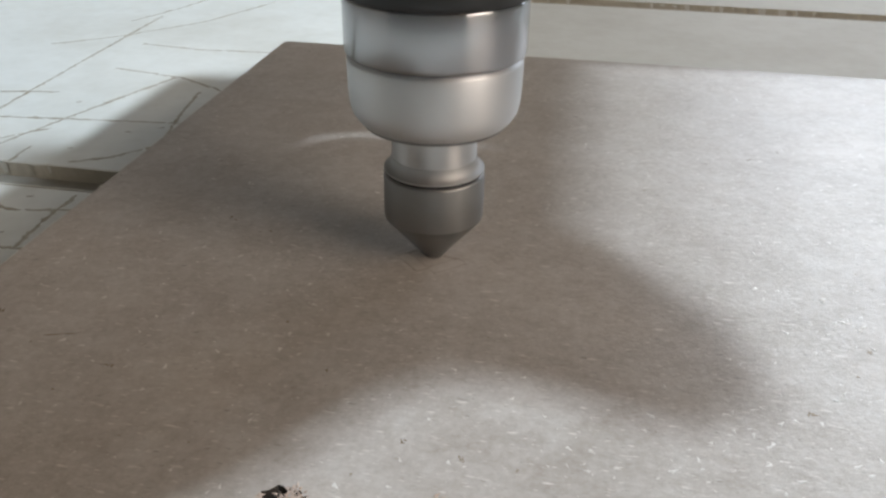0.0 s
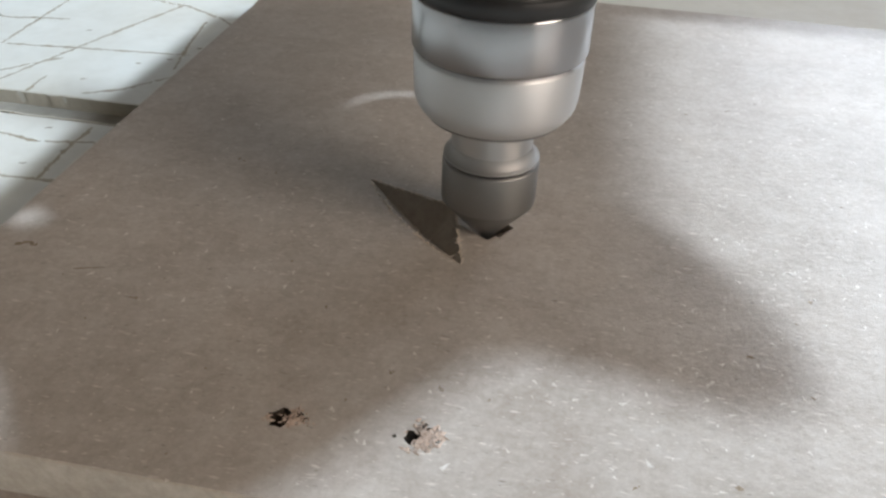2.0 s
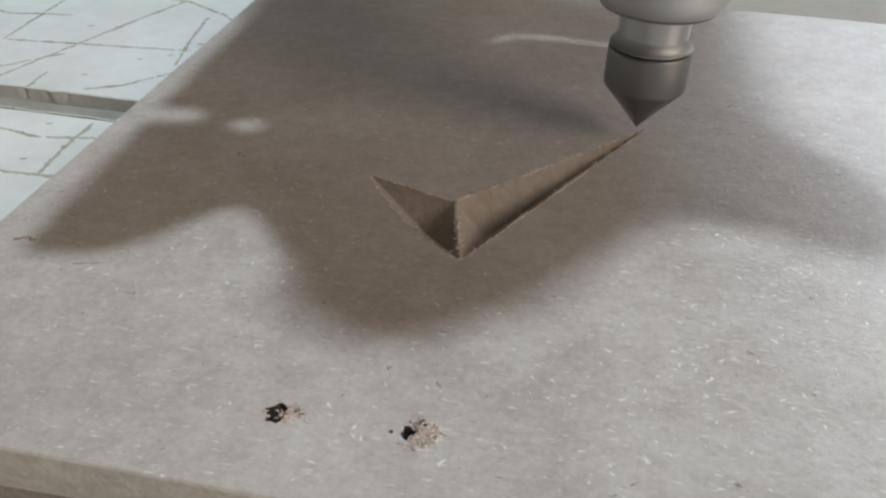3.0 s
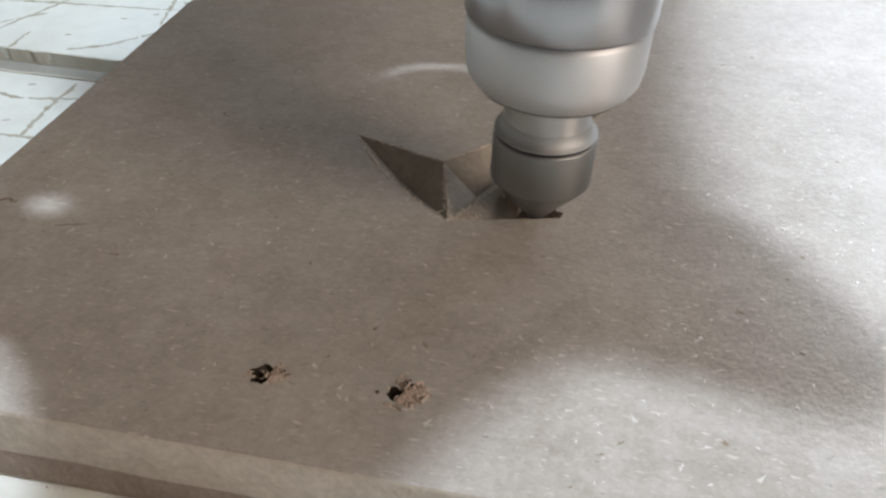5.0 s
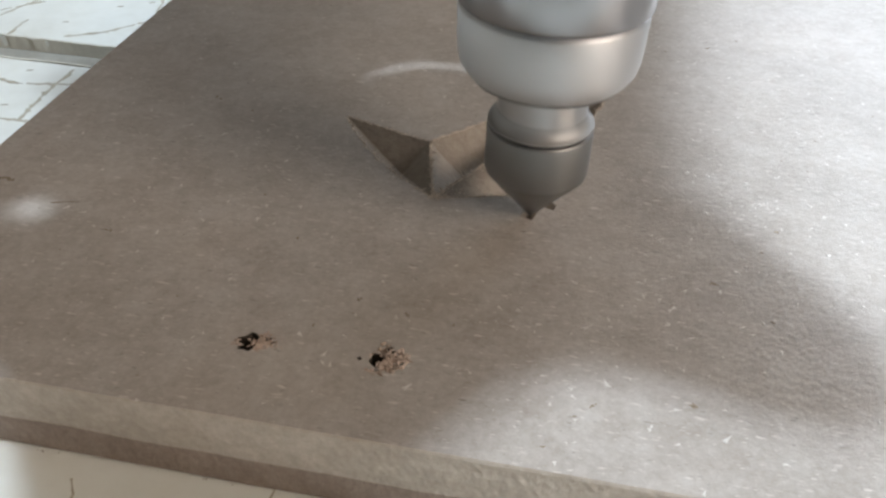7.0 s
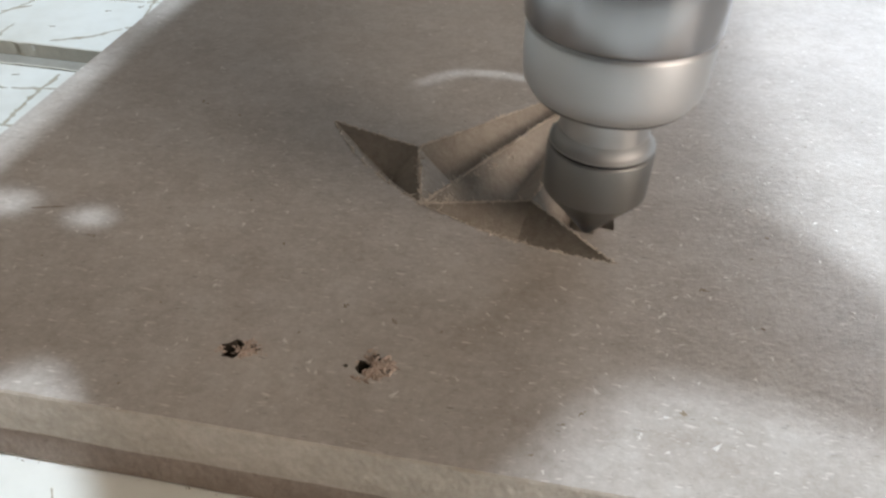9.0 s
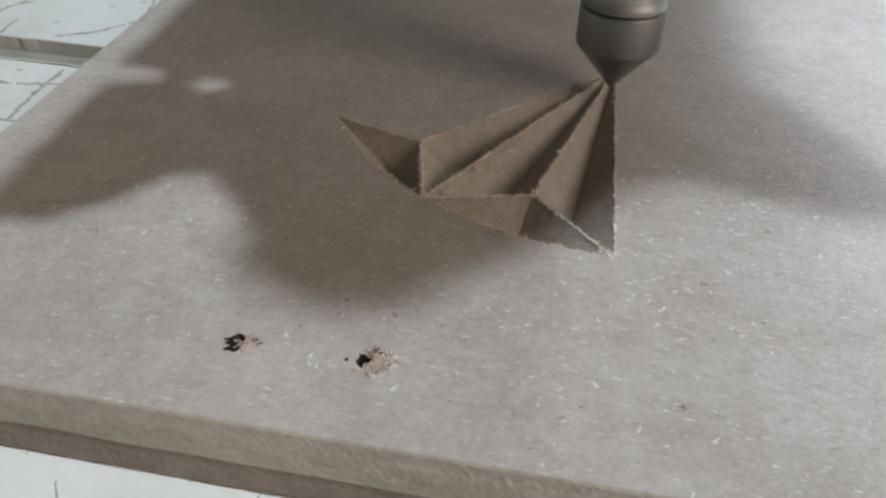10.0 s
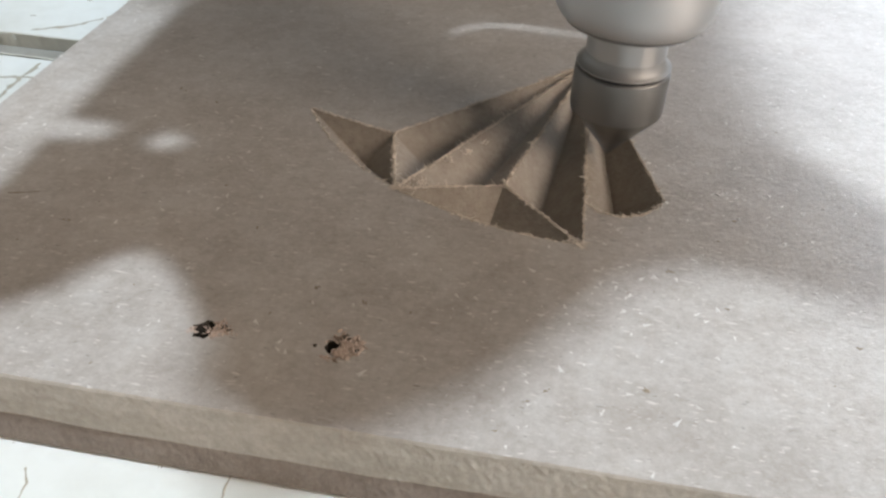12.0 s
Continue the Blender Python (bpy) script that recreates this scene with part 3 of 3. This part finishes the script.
def room():
    z0, z1 = -0.92, 3.40
    x0, x1, y0, y1 = -3.2, 3.2, -3.0, 3.0
    tagged(part("floor", box_bm((x0, y0, z0 - 0.1), (x1, y1, z0)), FLOOR), "worn concrete workshop floor", "floor", kind="structure")
    tagged(part("wall_south", box_bm((x0, y0 - 0.2, z0), (x1, y0, z1)), REFLECTED_DARK), "unseen wall behind the camera, kept dark for the nut's reflections", "wall", kind="structure")
    tagged(part("wall_west", box_bm((x0 - 0.2, y0, z0), (x0, y1, z1)), WALL), "plain workshop wall", "wall", kind="structure")
    # these openings are assumed, cut only where the lamps stand
    tagged(part("wall_north", pierced((x0, y1, z0), (x1, y1 + 0.2, z1), 1, (0.60, 0.75, 2.60, 2.75)), WALL), "unseen workshop wall with an opening assumed for a lamp", "wall", kind="structure")
    tagged(part("wall_east", pierced((x1, y0, z0), (x1 + 0.2, y1, z1), 0, (-2.54, 1.10, -0.14, 3.00)), WALL), "unseen workshop wall with a wide opening assumed for the fill lamp", "wall", kind="structure")
    tagged(part("ceiling", pierced((x0, y0, z1), (x1, y1, z1 + 0.2), 2, (1.03, -0.52, 1.27, -0.28)), WALL), "unseen workshop ceiling with a small opening assumed for a lamp", "ceiling", kind="structure")


room()


# ---- raised fibres, crumbs and marks ----
def shard(bm, x, y, z, length, width, turn, lift, r, hump=0.8):
    """A small torn splinter: a bent three-sided sliver."""
    d, e = Vector((math.cos(turn), math.sin(turn))), Vector((-math.sin(turn), math.cos(turn)))
    a = [bm.verts.new((x + e.x * width * k, y + e.y * width * k, z)) for k in (-0.5, 0.5)]
    m = bm.verts.new((x + d.x * length * 0.3, y + d.y * length * 0.3, z + width * hump))
    tip = bm.verts.new((x + d.x * length + e.x * r.uniform(-1, 1) * width, y + d.y * length + e.y * r.uniform(-1, 1) * width, z + lift))
    for f in ((a[0], a[1], m), (a[0], m, tip), (m, a[1], tip), (a[1], a[0], tip)):
        bm.faces.new(f)


def stuff_of(ob):
    return tagged(ob, kind="stuff")


def fringe(outline, seed, share):
    """Pale broken rim and splinters along the edge of a pocket."""
    r = random.Random(seed)
    bm = bmesh.new()
    n = len(outline)
    for i in range(n):
        a, b = outline[i], outline[(i + 1) % n]
        e = b - a
        out = Vector((e.y, -e.x)).normalized()
        steps = max(2, int(e.length / 0.00042))
        for k in range(steps):
            p = a + e * ((k + r.random()) / steps)
            thick = noise.noise((p.x * 130, p.y * 130, seed)) + share
            q = p + out * r.uniform(-0.00018, 0.00018)
            if r.random() < 0.55 + thick:
                shard(bm, q.x, q.y, -0.0001, r.uniform(0.0005, 0.0012), r.uniform(0.00035, 0.0006), math.atan2(e.y, e.x) + r.uniform(-0.7, 0.7), r.uniform(0.0001, 0.0004), r)
            if r.random() < thick * 0.8:
                shard(bm, q.x, q.y, -0.0001, r.uniform(0.0008, 0.0022), r.uniform(0.0003, 0.0006), r.uniform(0, 6.28), r.uniform(0.0003, 0.0011), r)
    return bm


FRINGES = []
for number, (name, outline, (since, until)) in enumerate(POCKETS):
    FRINGES.append((stuff_of(part("burr_fringe", fringe(outline, number + 20, 0.28), FUZZ, board, "pale torn fibres on the cut edge")), number))


def clump(spots, seed, fat=0.45):
    r = random.Random(seed)
    bm = bmesh.new()
    for x, y, spread, count, size in spots:
        for _ in range(count):
            shard(bm, x + r.gauss(0, spread), y + r.gauss(0, spread), -0.0001, size * r.uniform(0.5, 1.3), size * r.uniform(0.45, 1.0) * fat, r.uniform(0, 6.28), size * r.uniform(0.1, 0.5), r)
    return bm


# flat dark flakes, coloured as the shade in torn pits
stuff_of(part("pit_shade_flakes", clump([(0.0902, 0.0195, 0.0005, 14, 0.0008)], 15, 1.2), HOLE_SHADE, board, "dark flakes painted as the shade of a torn pit"))
stuff_of(part("pit_shade_flakes", clump([(0.1135, 0.0210, 0.0005, 12, 0.0008), (0.1089, 0.0182, 0.0002, 4, 0.0007), (0.1167, 0.0184, 0.0002, 4, 0.0006)], 16, 1.2), HOLE_SHADE, board, "dark flakes painted as the shade of a torn pit"))
stuff_of(part("splinter_tuft", clump([(0.0902, 0.0185, 0.00081, 59, 0.00112), (0.0889, 0.0173, 0.00081, 33, 0.00098), (0.0844, 0.0173, 0.00040, 13, 0.00084)], 5, 0.8), FUZZ_DULL, board, "brown fibres torn up beside a screw hole"))
stuff_of(part("splinter_tuft", clump([(0.1151, 0.0192, 0.00122, 104, 0.00126), (0.1139, 0.0172, 0.00108, 65, 0.00112), (0.1128, 0.0208, 0.00081, 31, 0.00098)], 6, 0.8), FUZZ_DULL, board, "brown fibres torn up beside a screw hole"))
FRINGES.append((stuff_of(part("splinter_tuft", clump([(RIM_A.x + 0.0003, RIM_A.y + 0.0004, 0.0006, 40, 0.0011), (0.1300, 0.0986, 0.0003, 4, 0.0016), (0.1262, 0.0935, 0.0006, 30, 0.0010), (0.1221, 0.0884, 0.0006, 30, 0.0010), (0.1172, 0.0767, 0.0010, 36, 0.0009)], 7), FUZZ, board, "pale splinters on a carved ridge")), 2))
FRINGES.append((stuff_of(part("splinter_tuft", clump([(RIM_T.x - 0.0002, RIM_T.y, 0.0006, 24, 0.0012), (0.1543, 0.0615, 0.0006, 18, 0.0012), (IN_N.x, IN_N.y, 0.0005, 20, 0.0009)], 9), FUZZ, board, "pale splinters at a carved corner")), 4))


def ribbon(points, width, z, height, seed, gap=0.0, sway=0.25):
    """A thin uneven line that lies along points."""
    r = random.Random(seed)
    fine = []
    for a, b in zip(points, points[1:]):
        a, b = Vector(a), Vector(b)
        n = max(2, int((b - a).length / 0.0012))
        fine += [a.lerp(b, k / n) for k in range(n)]
    fine.append(Vector(points[-1]))
    bm = bmesh.new()
    last = None
    for k, p in enumerate(fine):
        d = (fine[min(k + 1, len(fine) - 1)] - fine[max(k - 1, 0)]).normalized()
        e = Vector((-d.y, d.x))
        w = width * (0.35 + 0.65 * abs(noise.noise((k * 0.37, seed, 0.5))) * 2) * (0.2 if k in (0, len(fine) - 1) else 1)
        p = p + e * r.uniform(-sway, sway) * width
        row = [bm.verts.new((p.x + e.x * w * f, p.y + e.y * w * f, z + h)) for f, h in ((-0.5, 0), (0, height), (0.5, 0))]
        if last and r.random() >= gap:
            for m in range(2):
                bm.faces.new((last[m], last[m + 1], row[m + 1], row[m]))
        last = row
    for v in [v for v in bm.verts if not v.link_faces]:
        bm.verts.remove(v)
    return bm


# a dent in the face
part("dent", ribbon([(0.0079, 0.0559), (0.0088, 0.0576), (0.0107, 0.0580), (0.0117, 0.0567)], 0.0016, 0.00002, 0.00010, 6), CORE, board, "small dark dent")

part("dark_fibre", ribbon([(0.0257, 0.0509), (0.0325, 0.0530)], 0.0005, 0.00002, 0.00008, 11), CORE, board, "thin dark fibre pressed into the face")
# lines scored into the bed by earlier jobs
SCORES = [
    [(-0.1026, 0.2086), (-0.0620, 0.2130), (-0.0248, 0.2170)], [(-0.0844, 0.1740), (-0.0742, 0.2068), (-0.0618, 0.2465), (-0.0531, 0.2707)],
    [(-0.1046, 0.2079), (-0.1080, 0.2876), (-0.1112, 0.3748)], [(-0.0947, 0.3187), (-0.0615, 0.3148), (-0.0192, 0.3185)],
    [(-0.0683, 0.1683), (-0.0691, 0.1838)], [(-0.0479, 0.1729), (-0.0355, 0.1795), (-0.0231, 0.1947)], [(-0.0250, 0.2020), (-0.0309, 0.2284), (-0.0347, 0.2542)],
    [(-0.0283, 0.1130), (-0.0300, 0.1316), (-0.0298, 0.1492)], [(-0.0723, 0.1410), (-0.0421, 0.1355), (-0.0197, 0.1401)], [(-0.0604, 0.1186), (-0.0384, 0.1128), (-0.0140, 0.1143)],
    [(-0.1227, 0.3588), (-0.1092, 0.3952), (-0.1009, 0.4317)], [(-0.0874, 0.2777), (-0.0511, 0.2708), (-0.0285, 0.2590), (-0.0161, 0.2464)], [(-0.1432, 0.2435), (-0.1209, 0.2359), (-0.0926, 0.2412)],
    [(-0.1389, 0.3078), (-0.1134, 0.3286), (-0.0821, 0.3678), (-0.0606, 0.4232)], [(-0.0975, 0.1736), (-0.0803, 0.1930), (-0.0722, 0.2017)], [(-0.0486, 0.0954), (-0.0326, 0.0864), (-0.0145, 0.0846)],
    [(0.0960, 0.0039), (0.0969, -0.0123), (0.0960, -0.0400)], [(0.0575, -0.0040), (0.0604, -0.0081), (0.0613, -0.0161), (0.0586, -0.0296)], [(0.0268, -0.0099), (0.0672, -0.0200), (0.1290, -0.0226)],
]
for k, points in enumerate(SCORES):
    part("score_line", ribbon(points, 0.0017 if points[0][1] > 0.05 else 0.0006, BED_TOP + 0.00002, 0.00008, 40 + k, 0.02), SCORED, bed, "brown line scored into the white laminate")
for k, (x, y) in enumerate(((-0.0670, 0.2325), (-0.0414, 0.2036), (-0.0311, 0.2103), (-0.0539, 0.1843), (-0.0623, 0.1517), (-0.0440, 0.1448), (-0.0247, 0.2244), (-0.0783, 0.2310), (-0.0383, 0.1211))):
    part("score_pit", ribbon([(x - 0.001, y), (x + 0.0012, y + 0.0006)], 0.0014, BED_TOP + 0.00002, 0.00015, 80 + k), CORE, bed, "dark pit in the laminate")


def within(x, y, outline):
    inside = False
    for a, b in zip(outline, outline[1:] + outline[:1]):
        if (a.y > y) != (b.y > y) and x < a.x + (y - a.y) / (b.y - a.y) * (b.x - a.x):
            inside = not inside
    return inside


def crumbs(seed, count, box, z, size, patches=()):
    """Loose crumbs over a stretch, with denser patches (x, y, spread, count); none over the carving."""
    r = random.Random(seed)
    bm = bmesh.new()
    spots = [(r.uniform(box[0], box[2]), r.uniform(box[1], box[3])) for _ in range(count)]
    spots += [(r.gauss(x, w), r.gauss(y, w)) for x, y, w, n in patches for _ in range(n)]
    for x, y in spots:
        if not within(x, y, rim):
            s = size * r.uniform(0.35, 1.0) ** 2 * 1.7
            shard(bm, x, y, z, s * r.uniform(0.5, 1.0), s * r.uniform(0.35, 0.6), r.uniform(0, 6.28), s * r.uniform(0.02, 0.08), r, 0.12)
    return bm


# crumbs gathered thicker where bright glints are wanted
tagged(part("sawdust", crumbs(31, 950, (0.0, 0.0, 0.30, 0.24), 0.00003, 0.0012, ((0.185, 0.090, 0.016, 150), (0.205, 0.120, 0.020, 90), (0.165, 0.055, 0.012, 70), (0.075, 0.075, 0.014, 50), (0.150, 0.030, 0.014, 40))), GLINT_DUST), "fine sawdust crumbs on the fibreboard, whitened to read as glints", "sawdust", kind="stuff")
tagged(part("dark_grit", crumbs(33, 120, (0.0, 0.0, 0.30, 0.24), 0.0, 0.0010, ((0.17, 0.14, 0.02, 14), (0.1704, 0.0195, 0.0002, 4), (0.1523, 0.0159, 0.0002, 4), (0.1757, 0.0551, 0.0002, 4), (0.1914, 0.0772, 0.0002, 4), (0.1908, 0.1838, 0.0002, 4), (0.1677, 0.1699, 0.0002, 4), (0.1232, 0.1005, 0.0002, 4), (0.1759, 0.0554, 0.0002, 4), (0.1910, 0.0778, 0.0002, 4), (0.0549, 0.1031, 0.0002, 4), (0.0427, 0.1081, 0.0002, 4), (0.0435, 0.0447, 0.0002, 4), (0.1149, 0.0316, 0.0002, 4), (0.1704, 0.0194, 0.0002, 4), (0.1754, 0.0550, 0.0002, 4), (0.0445, 0.0443, 0.0002, 4), (0.1042, 0.0340, 0.0002, 4), (0.0443, 0.0446, 0.0002, 4), (0.0438, 0.1072, 0.0002, 4), (0.1146, 0.0318, 0.0002, 4),)), CORE), "dark brown grit specks lying on the fibreboard", "grit", kind="stuff")
# dark crumbs put in for the shaded gap under the panel
tagged(part("gap_shade_crumbs", crumbs(35, 110, (0.0, -0.0004, 0.30, 0.0016), BED_TOP, 0.0006), CORE), "dark crumbs drawn for the shaded gap at the panel's foot", "debris", kind="stuff")

def motions():
    walk(spindle, [(t, pose(x, y, z)) for t, x, y, z in TIP])
    opened = {}
    # each piece of waste gives way when the cutter's cone covers it
    for piece, centre, depth, since, until in WASTE:
        covers = []
        for (t0, ax, ay, az), (t1, bx, by, bz) in zip(TIP, TIP[1:]):
            for f in (0, 0.25, 0.5, 0.75):
                t = t0 + (t1 - t0) * f
                x, y, z = ax + (bx - ax) * f, ay + (by - ay) * f, az + (bz - az) * f
                if since <= t <= until:
                    covers.append((t, (0.0032 if since in (0.0, 6.7) else 0.0012) - z - (Vector((x, y)) - centre).length))
        best = max(c for _, c in covers)
        when = next(t for t, c in covers if c >= min(0.0, best - 0.0012))
        opened.setdefault(depth, []).append(when)
        drop = pose(0, 0, -depth - 0.0015)
        rows = [(0.0, pose(0, 0, 0))]
        if when > 0.1:
            rows.append((when, pose(0, 0, 0)))
        rows += [(max(0.1, when + 0.1), drop), (12.0, drop)]
        walk(piece, [r for i, r in enumerate(rows) if i == 0 or r[0] > rows[i - 1][0]])

    # fibres stand up along an edge once it has been cut
    cut_times = list(opened.values())
    for fibres, number in FRINGES:
        times = cut_times[number]
        start = sorted(times)[len(times) // 2]
        down, up = pose(0, 0, -0.0014), pose(0, 0, 0)
        walk(fibres, [(0.0, down), (max(0.1, start), down), (max(0.3, start + 0.3), up), (12.0, up)])


motions()
